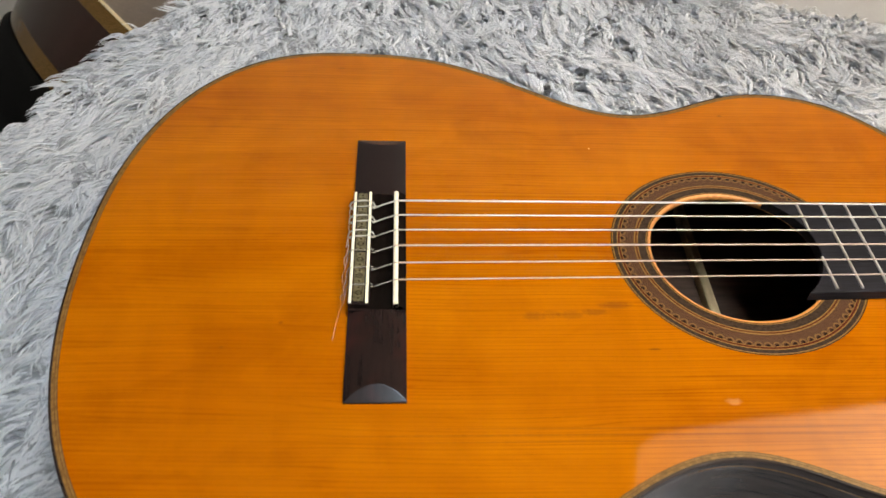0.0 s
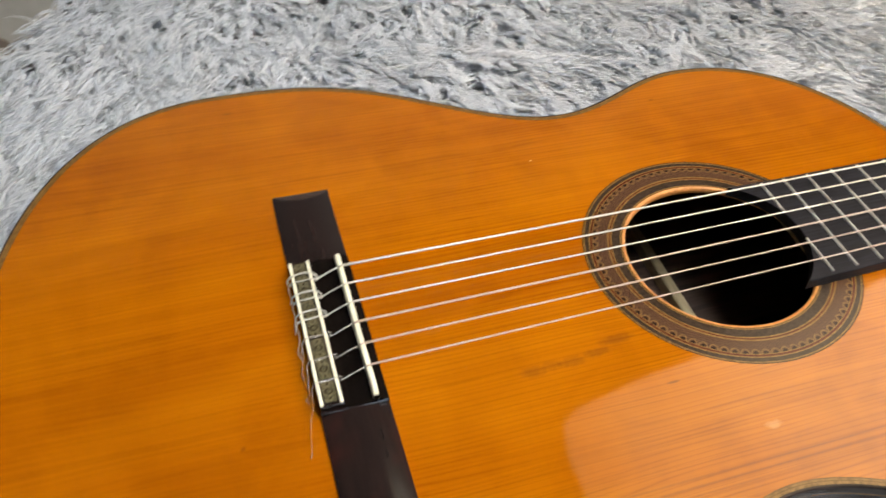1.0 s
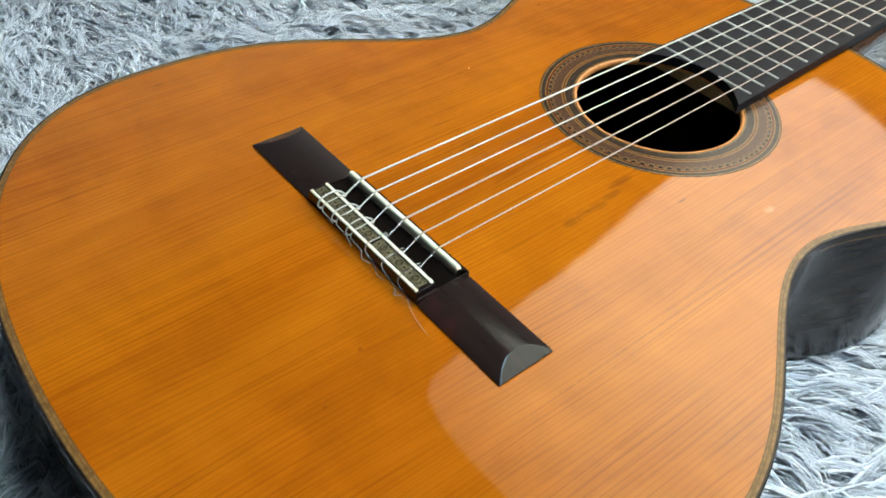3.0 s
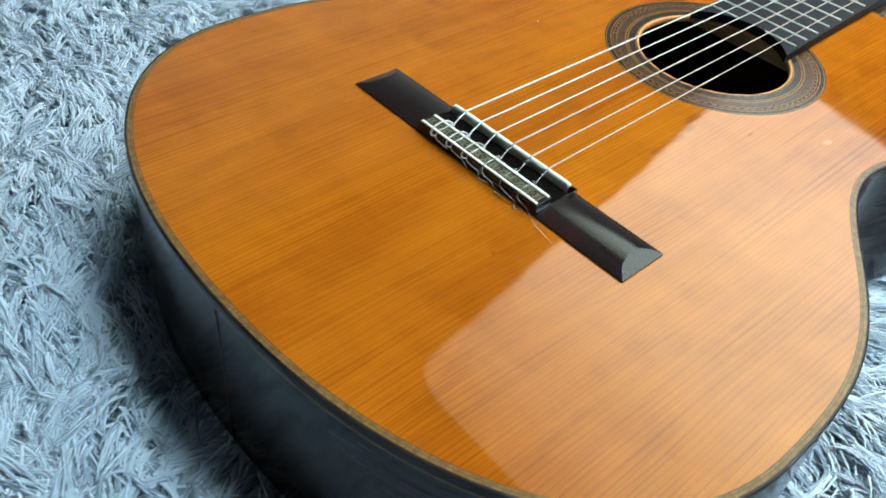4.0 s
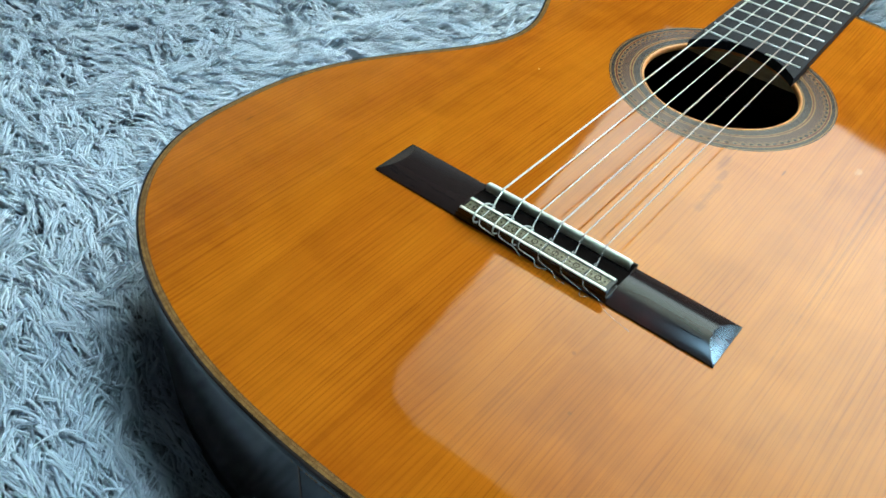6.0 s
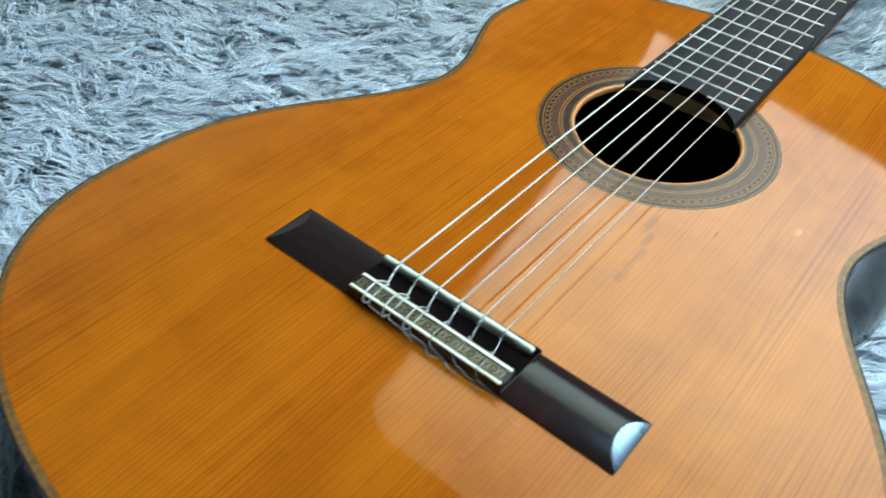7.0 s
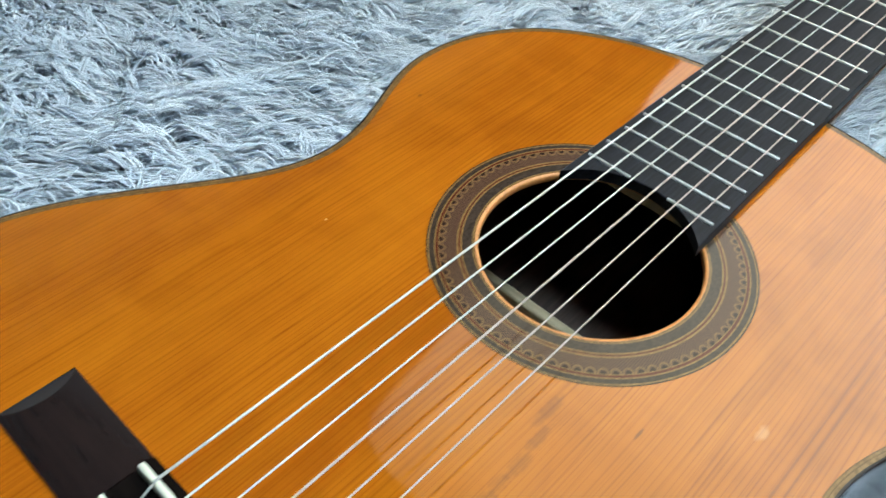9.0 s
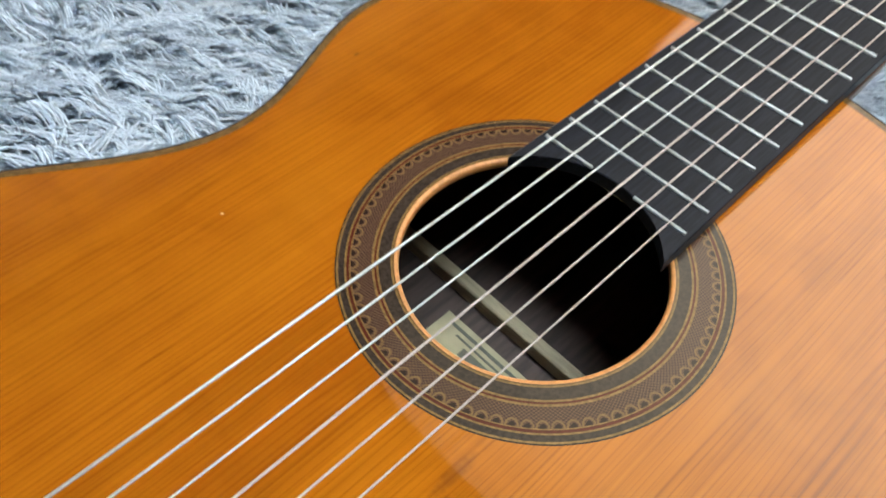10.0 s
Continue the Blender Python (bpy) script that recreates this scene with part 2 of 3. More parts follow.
def mosaic():
    """Rosette inlay: a row of arches over a field of small dots, in polar coordinates round the soundhole."""
    n = Nodes("rosette_mosaic")
    c = n.add("ShaderNodeTexCoord")
    s = n.add("ShaderNodeSeparateXYZ")
    n.link(c.outputs["Object"], s.inputs[0])
    dx, dy = n.math("SUBTRACT", s.outputs[0], HOLE[0]), n.math("SUBTRACT", s.outputs[1], HOLE[1])
    r = n.math("SQRT", n.math("ADD", n.math("MULTIPLY", dx, dx), n.math("MULTIPLY", dy, dy)))
    turn = n.math("MULTIPLY", n.math("ARCTAN2", dy, dx), 84 / (2 * math.pi))
    u = n.math("SUBTRACT", n.math("FRACT", turn), 0.5)
    v = n.math("DIVIDE", n.math("SUBTRACT", r, 0.0536), 0.0069)
    pu, pv = n.math("MULTIPLY", u, 1.0), n.math("MULTIPLY", n.math("SUBTRACT", v, 0.98), 1.25)
    d = n.math("SQRT", n.math("ADD", n.math("MULTIPLY", pu, pu), n.math("MULTIPLY", pv, pv)))
    arch = n.math("LESS_THAN", n.math("ABSOLUTE", n.math("SUBTRACT", d, 0.40)), 0.065)
    eye = n.math("LESS_THAN", d, 0.24)
    upper = n.math("GREATER_THAN", v, 0.45)
    fu = n.math("FRACT", n.math("MULTIPLY", turn, 3.0))
    fv = n.math("FRACT", n.math("MULTIPLY", v, 6.0))
    check = n.math("LESS_THAN", n.math("MULTIPLY", n.math("SUBTRACT", fu, 0.5), n.math("SUBTRACT", fv, 0.5)), 0.0)
    grain = n.noise(n.coords(), 900, 3)
    blotch = n.noise(n.coords(), 240, 2)
    field = n.mix(check, (0.028, 0.012, 0.009), (0.105, 0.055, 0.027))
    field = n.mix(n.math("MULTIPLY", grain, 0.35), field, (0.080, 0.038, 0.028))
    field = n.mix(n.math("MULTIPLY", blotch, 0.3), field, (0.040, 0.019, 0.014))
    col = n.mix(n.math("MULTIPLY", n.math("MULTIPLY", arch, upper), n.math("ADD", 0.35, blotch)), field, (0.140, 0.078, 0.028))
    col = n.mix(n.math("MULTIPLY", eye, upper), col, (0.020, 0.010, 0.007))
    n.colour(col)
    n.set(Roughness=0.16, IOR=1.32)
    return n.material


def fur(name, stops, thin):
    n = Nodes(name)
    g = n.add("ShaderNodeNewGeometry")
    patch = n.noise(n.coords(), 9, 3, 0.6)
    c = n.ramp(g.outputs["Random Per Island"], stops)
    c = n.mix(0.6, c, n.ramp(patch, [(0.35, (0.88, 0.89, 0.90)), (0.65, (1, 1, 1))]), "MULTIPLY")
    n.colour(c)
    n.set(Roughness=0.5, IOR=1.45)
    n.shader.inputs["Specular IOR Level"].default_value = 0.25
    tr = n.add("ShaderNodeBsdfTranslucent")
    n.link(c, tr.inputs[0])
    mix = n.add("ShaderNodeMixShader")
    mix.inputs[0].default_value = thin
    out = n.tree.nodes["Material Output"]
    n.link(n.shader.outputs[0], mix.inputs[1])
    n.link(tr.outputs[0], mix.inputs[2])
    n.link(mix.outputs[0], out.inputs[0])
    return n.material


CEDAR = cedar()
# darker and duller than the rest of the bridge
RECESS = plain("near_black_recess_wood", (0.005, 0.0035, 0.003), 0.8, ior=1.08, amount=0.3, stretch=(1, 0.12, 1), scale=300)


def bridge_wood():
    n = Nodes("dark_rosewood")
    v = n.noise(n.coords((1, 0.12, 1)), 300, 4, 0.6)
    w = n.noise(n.coords((1, 0.5, 1)), 70, 2)
    c = n.ramp(v, [(0.3, (0.011, 0.0075, 0.0072)), (0.7, (0.016, 0.010, 0.0092))])
    n.colour(n.mix(n.ramp(w, [(0.50, (0, 0, 0)), (0.80, (0.7, 0.7, 0.7))]), c, (0.040, 0.012, 0.010)))
    # bluish tint stands in for the cool light that the polish reflects
    n.set(Roughness=0.14, IOR=1.40, Specular_Tint=(0.66, 0.82, 1.0, 1))
    return n.material


EBONY = bridge_wood()
ROSEWOOD = plain("polished_rosewood", (0.022, 0.016, 0.0145), 0.14, ior=1.22, amount=0.55, stretch=(0.1, 0.1, 1), scale=300)
INSIDE = plain("raw_rosewood", (0.085, 0.055, 0.042), 0.7, amount=0.3, stretch=(0.1, 1, 1), scale=300)
FINGERBOARD = plain("ebony_fingerboard", (0.0105, 0.0105, 0.0150), 0.5, ior=1.22, amount=0.4, stretch=(0.06, 1, 1), scale=900, bump=0.1)
TAN = plain("tan_inlay_wood", (0.17, 0.095, 0.030), 0.16, ior=1.32, amount=0.3, scale=600)
EDGE_TAN = plain("edge_inlay_wood", (0.140, 0.076, 0.025), 0.16, ior=1.32, amount=0.3, scale=500)
OLIVE = plain("olive_inlay_wood", (0.034, 0.022, 0.016), 0.16, ior=1.32, amount=0.3, scale=900)
RED = plain("red_inlay_wood", (0.068, 0.014, 0.007), 0.16, ior=1.32, amount=0.2, scale=700)
BLACK_LINE = plain("black_inlay_line", (0.022, 0.014, 0.009), 0.16, ior=1.32, amount=0.2)
BROWN_LINE = plain("brown_inlay_line", (0.10, 0.05, 0.016), 0.16, ior=1.32, amount=0.2)
MOSAIC = mosaic()
BONE = plain("bone", (0.80, 0.77, 0.62), 0.3, amount=0.05, scale=200)
NYLON = plain("clear_nylon", (0.47, 0.37, 0.32), 0.3, amount=0.05)
def clear_nylon():
    n = Nodes("clear_nylon_tied_end")
    n.set(Base_Color=(0.86, 0.84, 0.80, 1), Roughness=0.12, IOR=1.45, Transmission_Weight=0.75)
    return n.material


TIED = clear_nylon()
SILVER = plain("silver_wound_string", (0.55, 0.54, 0.51), 0.34, 0.55, amount=0.08, scale=2500)
FRET = plain("fret_wire", (0.66, 0.65, 0.62), 0.35, 0.55, amount=0.05)
SPRUCE = plain("brace_spruce", (0.42, 0.33, 0.20), 0.6, amount=0.15, stretch=(1, 0.1, 1), scale=600)
PAPER = plain("aged_paper", (0.50, 0.41, 0.24), 0.7, amount=0.08, scale=120)
INK = plain("faded_ink", (0.16, 0.14, 0.10), 0.7, amount=0.1)
CEDAR_EDGE = plain("cedar_edge", (0.50, 0.21, 0.06), 0.4, amount=0.2, scale=500)
MAHOGANY = plain("dark_mahogany", (0.06, 0.03, 0.018), 0.25, amount=0.4, stretch=(0.1, 1, 1), scale=300)
RIB = plain("dark_brown_lacquer", (0.042, 0.021, 0.016), 0.18, amount=0.12, stretch=(0.2, 0.2, 1), scale=40)
WALNUT = plain("taupe_walnut", (0.13, 0.095, 0.075), 0.35, amount=0.2, stretch=(1, 0.1, 1), scale=200)
CASE = plain("black_nylon", (0.005, 0.005, 0.005), 0.8, ior=1.2, amount=0.3, scale=600)
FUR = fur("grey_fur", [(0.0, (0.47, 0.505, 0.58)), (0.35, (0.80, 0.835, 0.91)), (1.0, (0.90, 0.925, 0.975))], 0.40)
# grey underfur and backing, toned darker to paint in shade between the locks
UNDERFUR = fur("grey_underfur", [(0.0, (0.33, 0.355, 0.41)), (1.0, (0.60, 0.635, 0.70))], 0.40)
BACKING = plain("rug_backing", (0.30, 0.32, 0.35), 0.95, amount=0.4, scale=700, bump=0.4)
WALL = plain("painted_wall", (0.22, 0.22, 0.22), 0.7, amount=0.03, scale=60)
PALE_WALL = plain("pale_painted_wall", (0.58, 0.58, 0.57), 0.7, amount=0.03, scale=60)
CEILING = plain("dark_ceiling_paint", (0.06, 0.06, 0.06), 0.8, amount=0.05, scale=60)
FLOORING = plain("grey_floor", (0.40, 0.39, 0.385), 0.5, amount=0.08, scale=40)
BENCH = plain("light_grey_cloth", (0.62, 0.63, 0.66), 0.9, amount=0.06, scale=500, bump=0.15)
CREAM = plain("cream_binding", (0.72, 0.60, 0.38), 0.3, amount=0.05)


def lit(colour, strength):
    n = Nodes("lit_diffuser")
    n.set(Base_Color=(0.8, 0.8, 0.8, 1), Emission_Color=(*colour, 1), Emission_Strength=strength)
    return n.material


def lit_softly(colours, strengths):
    """Glow graded to suit its reflection on the soundboard: brightest inside, and dimmer towards both ends."""
    n = Nodes("lit_soft_diffuser")
    p = n.add("ShaderNodeSeparateXYZ")
    n.link(n.coords(), p.inputs[0])
    place = n.add("ShaderNodeMapRange")
    n.link(p.outputs[0], place.inputs[0])
    place.inputs[1].default_value, place.inputs[2].default_value = -0.68, 0.80
    low, mid, far = (v / 4 for v in strengths)
    power = n.ramp(place.outputs[0], [(0.0, (low * 0.5, low * 0.5, low * 0.5)), (0.10, (low, low, low)), (0.3, (mid, mid, mid)), (0.55, (mid, mid, mid)), (1.0, (far, far, far))])
    hue = n.add("ShaderNodeMapRange")
    n.link(p.outputs[0], hue.inputs[0])
    hue.inputs[1].default_value, hue.inputs[2].default_value = -0.68, 0.7
    n.link(n.mix(hue.outputs[0], *colours), n.shader.inputs["Emission Color"])
    side = n.add("ShaderNodeMapRange")
    n.link(p.outputs[1], side.inputs[0])
    side.inputs[1].default_value, side.inputs[2].default_value = 0.30, 0.95
    side.inputs[3].default_value, side.inputs[4].default_value = 5.1, 3.5
    n.link(n.math("MULTIPLY", power, side.outputs[0]), n.shader.inputs["Emission Strength"])
    return n.material


# ---- the room ----
def room():
    x0, x1, y0, y1 = -2.4, 5.0, -3.0, 1.45
    tagged(part("floor", box("floor", x0, x1, y0, y1, FLOOR - 0.1, FLOOR), FLOORING), "plain light grey floor", "floor", kind="structure")
    t = 0.12
    for name, b in (("wall_north", (x0 - t, x1 + t, y1, y1 + t)), ("wall_south", (x0 - t, x1 + t, y0 - t, y0)),
                    ("wall_west", (x0 - t, x0, y0, y1)), ("wall_east", (x1, x1 + t, y0, y1))):
        tagged(part(name, box(name, *b, FLOOR - 0.1, CEIL + 0.1), PALE_WALL if name == "wall_north" else WALL), "plain pale grey painted wall" if name == "wall_north" else "plain grey painted wall", "wall", kind="structure")
    # the ceiling, with the openings of the added light panels
    xs = sorted({x0, x1, *(p[0] for p in ADDED_PANELS), *(p[1] for p in ADDED_PANELS)})
    ys = sorted({y0, y1, *(p[2] for p in ADDED_PANELS), *(p[3] for p in ADDED_PANELS)})
    verts, faces = [], []
    for i in range(len(xs) - 1):
        for j in range(len(ys) - 1):
            mx, my = (xs[i] + xs[i + 1]) / 2, (ys[j] + ys[j + 1]) / 2
            if any(p[0] < mx < p[1] and p[2] < my < p[3] for p in ADDED_PANELS):
                continue
            k = len(verts)
            verts += [(xs[i], ys[j], CEIL), (xs[i + 1], ys[j], CEIL), (xs[i + 1], ys[j + 1], CEIL), (xs[i], ys[j + 1], CEIL),
                      (xs[i], ys[j], CEIL + 0.1), (xs[i + 1], ys[j], CEIL + 0.1), (xs[i + 1], ys[j + 1], CEIL + 0.1), (xs[i], ys[j + 1], CEIL + 0.1)]
            faces += [tuple(k + q for q in f) for f in ((0, 1, 2, 3), (4, 5, 6, 7), (0, 1, 5, 4), (1, 2, 6, 5), (2, 3, 7, 6), (3, 0, 4, 7))]
    tagged(part("ceiling", mesh_of("ceiling", verts, faces), CEILING), "dark ceiling with openings for the added light panels", "ceiling", kind="structure")
    for a, b, c, d, colour, strength in ADDED_PANELS:
        lamp = thing("added_ceiling_panel", "added unseen ceiling panel for rug fill and bridge glint", "ceiling light", ((a + b) / 2, (c + d) / 2, CEIL), "ceiling light panels")
        hx, hy = (b - a) / 2, (d - c) / 2
        part("diffuser", box("diffuser", -hx, hx, -hy, hy, 0.004, 0.03), lit(colour, strength), lamp)
    # added glowing sheet, with invented backing and rods, shaped by its reflection
    corners, z, colour, strength = REFLECTED_SOURCE
    soft = thing("reflected_source", "stand-in for the unseen bright source reflected in the soundboard", "light", (1.1, -0.45, z))

    def sheet(name, grow, z0, z1):
        flat = [(1.1 + (x - 1.1) * grow - 1.1, -0.45 + (y + 0.45) * grow + 0.45) for x, y in corners]
        k = len(flat)
        faces = [tuple(range(k)), tuple(range(k, 2 * k))] + [(i, (i + 1) % k, k + (i + 1) % k, k + i) for i in range(k)]
        return mesh_of(name, [(x, y, h) for h in (z0, z1) for x, y in flat], faces)

    part("diffuser", sheet("diffuser", 1.0, 0.0, 0.012), lit_softly(colour, strength), soft)
    part("housing", sheet("housing", 1.012, 0.0125, 0.10), CASE, soft, "black backing of the added glowing sheet")
    for x, y in ((-0.4, 0.5), (0.5, 0.6), (0.3, -0.08), (-0.4, -0.08)):
        part("suspension_rod", tube("suspension_rod", [(x, y, 0.10), (x, y, CEIL - z)], 0.006, 8), FRET, soft)


room()


# ---- the guitar ----
def half_width(x):
    """Half the body's width at x along the strings: tail bout, waist, upper bout, shoulder."""
    xa, xb, xc, xd, xe = -0.1594, -0.0403, 0.1425, 0.2269, 0.3271
    lower, waist, upper = 0.1836, 0.1195, 0.1434
    if x < xb:
        return lower * max(0.0, 1 - (abs(x - xb) / (xb - xa)) ** 2.25) ** (1 / 2.25)
    if x < xc:
        s = ((x - xb) / (xc - xb)) ** 1.43
        return lower + (waist - lower) * (0.5 - 0.5 * math.cos(math.pi * s))
    if x < xd:
        return waist + (upper - waist) * (0.5 - 0.5 * math.cos(math.pi * (x - xc) / (xd - xc)))
    return upper * max(0.0, 1 - (abs(x - xd) / (xe - xd)) ** 2.23) ** (1 / 2.23)


AXIS = -0.0012     # the body's middle line


def body_outline(count=420):
    """Evenly spaced loop round the body, and the inward normals."""
    w = [math.pi * i / 4000 for i in range(4001)]
    side = [(0.08385 - 0.24325 * math.cos(a), half_width(0.08385 - 0.24325 * math.cos(a))) for a in w]
    loop = side + [(x, -y) for x, y in reversed(side[1:-1])]
    loop = np.array(loop)
    step = np.linalg.norm(np.roll(loop, -1, 0) - loop, axis=1)
    s = np.r_[0, np.cumsum(step)]
    closed = np.r_[loop, loop[:1]]
    at = np.linspace(0, s[-1], count, endpoint=False)
    pts = np.stack([np.interp(at, s, closed[:, 0]), np.interp(at, s, closed[:, 1])], 1)
    for _ in range(2):
        pts = (np.roll(pts, 1, 0) + 2 * pts + np.roll(pts, -1, 0)) / 4
    tang = np.roll(pts, -1, 0) - np.roll(pts, 1, 0)
    tang /= np.linalg.norm(tang, axis=1)[:, None]
    normal = np.stack([tang[:, 1], -tang[:, 0]], 1)   # the loop runs clockwise, so this points inward
    if ((pts + 0.01 * normal - (0.08, 0)) ** 2).sum() > ((pts - (0.08, 0)) ** 2).sum():
        normal = -normal
    return pts + (0.0, AXIS), normal


OUT, INWARD = body_outline()


def inset(d, z):
    return [(x, y, z) for x, y in OUT + INWARD * d]


def plate(name, outer, centre, z0, z1, radius=None):
    """A flat plate within a loop, with a round hole if a radius is given."""
    n = len(outer)
    verts, faces = [], []
    ang = [math.atan2(y - centre[1], x - centre[0]) for x, y, *_ in outer]
    inner = [(centre[0] + (radius or 0.002) * math.cos(a), centre[1] + (radius or 0.002) * math.sin(a)) for a in ang]
    rows = 8
    for z in (z1, z0):
        for k in range(rows + 1):
            f = k / rows
            verts += [(o[0] * (1 - f) + i[0] * f, o[1] * (1 - f) + i[1] * f, z) for o, i in zip(outer, inner)]
    half = (rows + 1) * n
    for s in (0, half):
        for k in range(rows):
            faces += [(s + k * n + i, s + k * n + (i + 1) % n, s + (k + 1) * n + (i + 1) % n, s + (k + 1) * n + i) for i in range(n)]
        if not radius:
            faces.append(tuple(s + rows * n + i for i in range(n)))
    faces += [(i, (i + 1) % n, half + (i + 1) % n, half + i) for i in range(n)]
    if radius:
        e = rows * n
        faces += [(e + i, e + (i + 1) % n, half + e + (i + 1) % n, half + e + i) for i in range(n)]
    return mesh_of(name, verts, faces)


guitar = thing("classical_guitar", "classical guitar with glossy orange cedar top lying on fur rug", "guitar")

# soundboard, edge inlays and ribs
part("soundboard", plate("soundboard", inset(0.0041, TOP), HOLE, TOP - 0.0025, TOP, 0.0657), CEDAR, guitar, "glossy orange cedar top with straight grain")
for lab, d0, d1, m in (("purfling", 0.0037, 0.0041, BROWN_LINE), ("purfling", 0.0029, 0.0037, EDGE_TAN), ("purfling", 0.0025, 0.0029, BROWN_LINE), ("purfling", 0.0013, 0.0025, EDGE_TAN)):
    part(lab, ring_strip(lab, inset(d0, TOP), inset(d1, TOP)), m, guitar)


def loft(name, loops, smooth=True):
    n = len(loops[0])
    verts = [v for lp in loops for v in lp]
    faces = [(k * n + i, k * n + (i + 1) % n, (k + 1) * n + (i + 1) % n, (k + 1) * n + i) for k in range(len(loops) - 1) for i in range(n)]
    return mesh_of(name, verts, faces, smooth)


part("binding", loft("binding", [inset(0.0013, TOP), inset(0.0006, TOP), inset(0.00018, TOP - 0.0002), inset(0.0, TOP - 0.0007), inset(0.0, TOP - 0.0045)]), ROSEWOOD, guitar, "dark rosewood edge binding")
part("side_purfling", ring_strip("side_purfling", inset(0.0, TOP - 0.0045), inset(0.0, TOP - 0.0057)), BROWN_LINE, guitar)
part("side", loft("side", [inset(0.0, TOP - 0.0057), inset(0.0, TOP - 0.03), inset(0.0, BACK + 0.03), inset(0.0, BACK + 0.003), inset(0.0008, BACK + 0.0008), inset(0.003, BACK)]), ROSEWOOD, guitar, "dark polished rosewood ribs")
part("tail_seam", box("tail_seam", -0.15965, -0.1586, AXIS - 0.0003, AXIS + 0.0003, BACK + 0.003, TOP - 0.0058), INSIDE, guitar, "thin brown joint between the ribs at the tail")
part("lining", loft("lining", [inset(0.0028, TOP - 0.0025), inset(0.0028, BACK + 0.003)]), INSIDE, guitar)
part("back", plate("back", inset(0.0030, 0), (0.08, 0), BACK, BACK + 0.003), INSIDE, guitar)

# rosette
rosette = part("rosette", annulus("rosette", HOLE, 0.0536, 0.0605, TOP), MOSAIC, guitar, "brown mosaic rosette ring round the soundhole")
for r0, r1, m in ((0.0652, 0.0657, BLACK_LINE), (0.0645, 0.0652, TAN), (0.0625, 0.0645, OLIVE), (0.0619, 0.0625, TAN), (0.0609, 0.0619, RED), (0.0605, 0.0609, TAN),
                  (0.0528, 0.0536, TAN), (0.0521, 0.0528, RED), (0.0514, 0.0521, TAN), (0.0474, 0.0514, OLIVE), (0.0468, 0.0474, TAN), (0.0463, 0.0468, BROWN_LINE)):
    part("ring", annulus("ring", HOLE, r0, r1, TOP), m, rosette)


def hole_rim():
    st = 160
    loops = []
    for r, z in ((0.0463, TOP), (0.0454, TOP), (0.0449, TOP - 0.0005), (0.0449, TOP - 0.0034), (0.0454, TOP - 0.0038), (0.0657, TOP - 0.0038)):
        loops.append([(HOLE[0] + r * math.cos(2 * math.pi * i / st), HOLE[1] + r * math.sin(2 * math.pi * i / st), z) for i in range(st)])
    return loft("soundhole_rim", loops)


part("soundhole_rim", hole_rim(), CEDAR_EDGE, guitar, "bare rounded cedar edge of the soundhole")

# inside: a brace across the back and the paper label
part("top_brace", box("top_brace", 0.2335, 0.2415, -0.125, 0.125, TOP - 0.020, TOP - 0.0026, 0.001), SPRUCE, guitar, "pale brace under the top")
part("back_brace", box("back_brace", 0.1950, 0.2012, -0.128, 0.128, BACK + 0.003, 0.0205, 0.0012), SPRUCE, guitar, "pale spruce brace across the back")
label = part("paper_label", box("paper_label", 0.118, 0.1858, -0.040, 0.0455, BACK + 0.0030, BACK + 0.0034), PAPER, guitar, "yellowed paper label with faded print")
for x, y0, y1, w in ((0.1822, -0.034, 0.040, 0.0008), (0.1790, -0.028, 0.034, 0.0005), (0.1745, -0.020, 0.027, 0.0022), (0.1690, -0.030, 0.036, 0.0007), (0.1655, -0.030, 0.036, 0.0007), (0.160, -0.02, 0.02, 0.003)):
    part("print", box("print", x - w, x + w, y0, y1, BACK + 0.0035, BACK + 0.0037), INK, label)


# fingerboard, frets, neck
NUT = 0.650


def board_half(x):
    return 0.0332 + (0.0262 - 0.0332) * (x - 0.20) / (NUT - 0.20)


def board_top(x):
    """The fingerboard rises a little towards the nut."""
    return 0.1108 + 0.0157 * (x - 0.20)


def fingerboard():
    verts = []
    arc = 0.0412
    n = 24
    ys = [board_half(0.203) * (1 - 2 * i / n) for i in range(n + 1)]
    end = [(HOLE[0] + math.sqrt(arc ** 2 - (y - HOLE[1]) ** 2), y) for y in ys]
    loop = end + [(NUT, -board_half(NUT)), (NUT, board_half(NUT))]
    m = len(loop)
    e = 0.0004
    verts += [(x, y, TOP + 0.0003 + max(0, board_top(x) - 0.0062 - TOP) * (x > 0.6)) for x, y in loop]
    verts += [(x, y, board_top(x) - e) for x, y in loop]
    verts += [(x + (e if i <= n else 0), y * (1 - e / 0.033), board_top(x)) for i, (x, y) in enumerate(loop)]
    faces = [(k * m + i, k * m + (i + 1) % m, (k + 1) * m + (i + 1) % m, (k + 1) * m + i) for k in range(2) for i in range(m)]
    a = 2 * m
    # the top as strips, so that the hollow end stays clean
    c = len(verts)
    verts += [(NUT, board_half(NUT) * (1 - 2 * i / n), board_top(NUT)) for i in range(n + 1)]
    faces += [(a + i, a + i + 1, c + i + 1, c + i) for i in range(n)]
    return mesh_of("fingerboard", verts, faces)


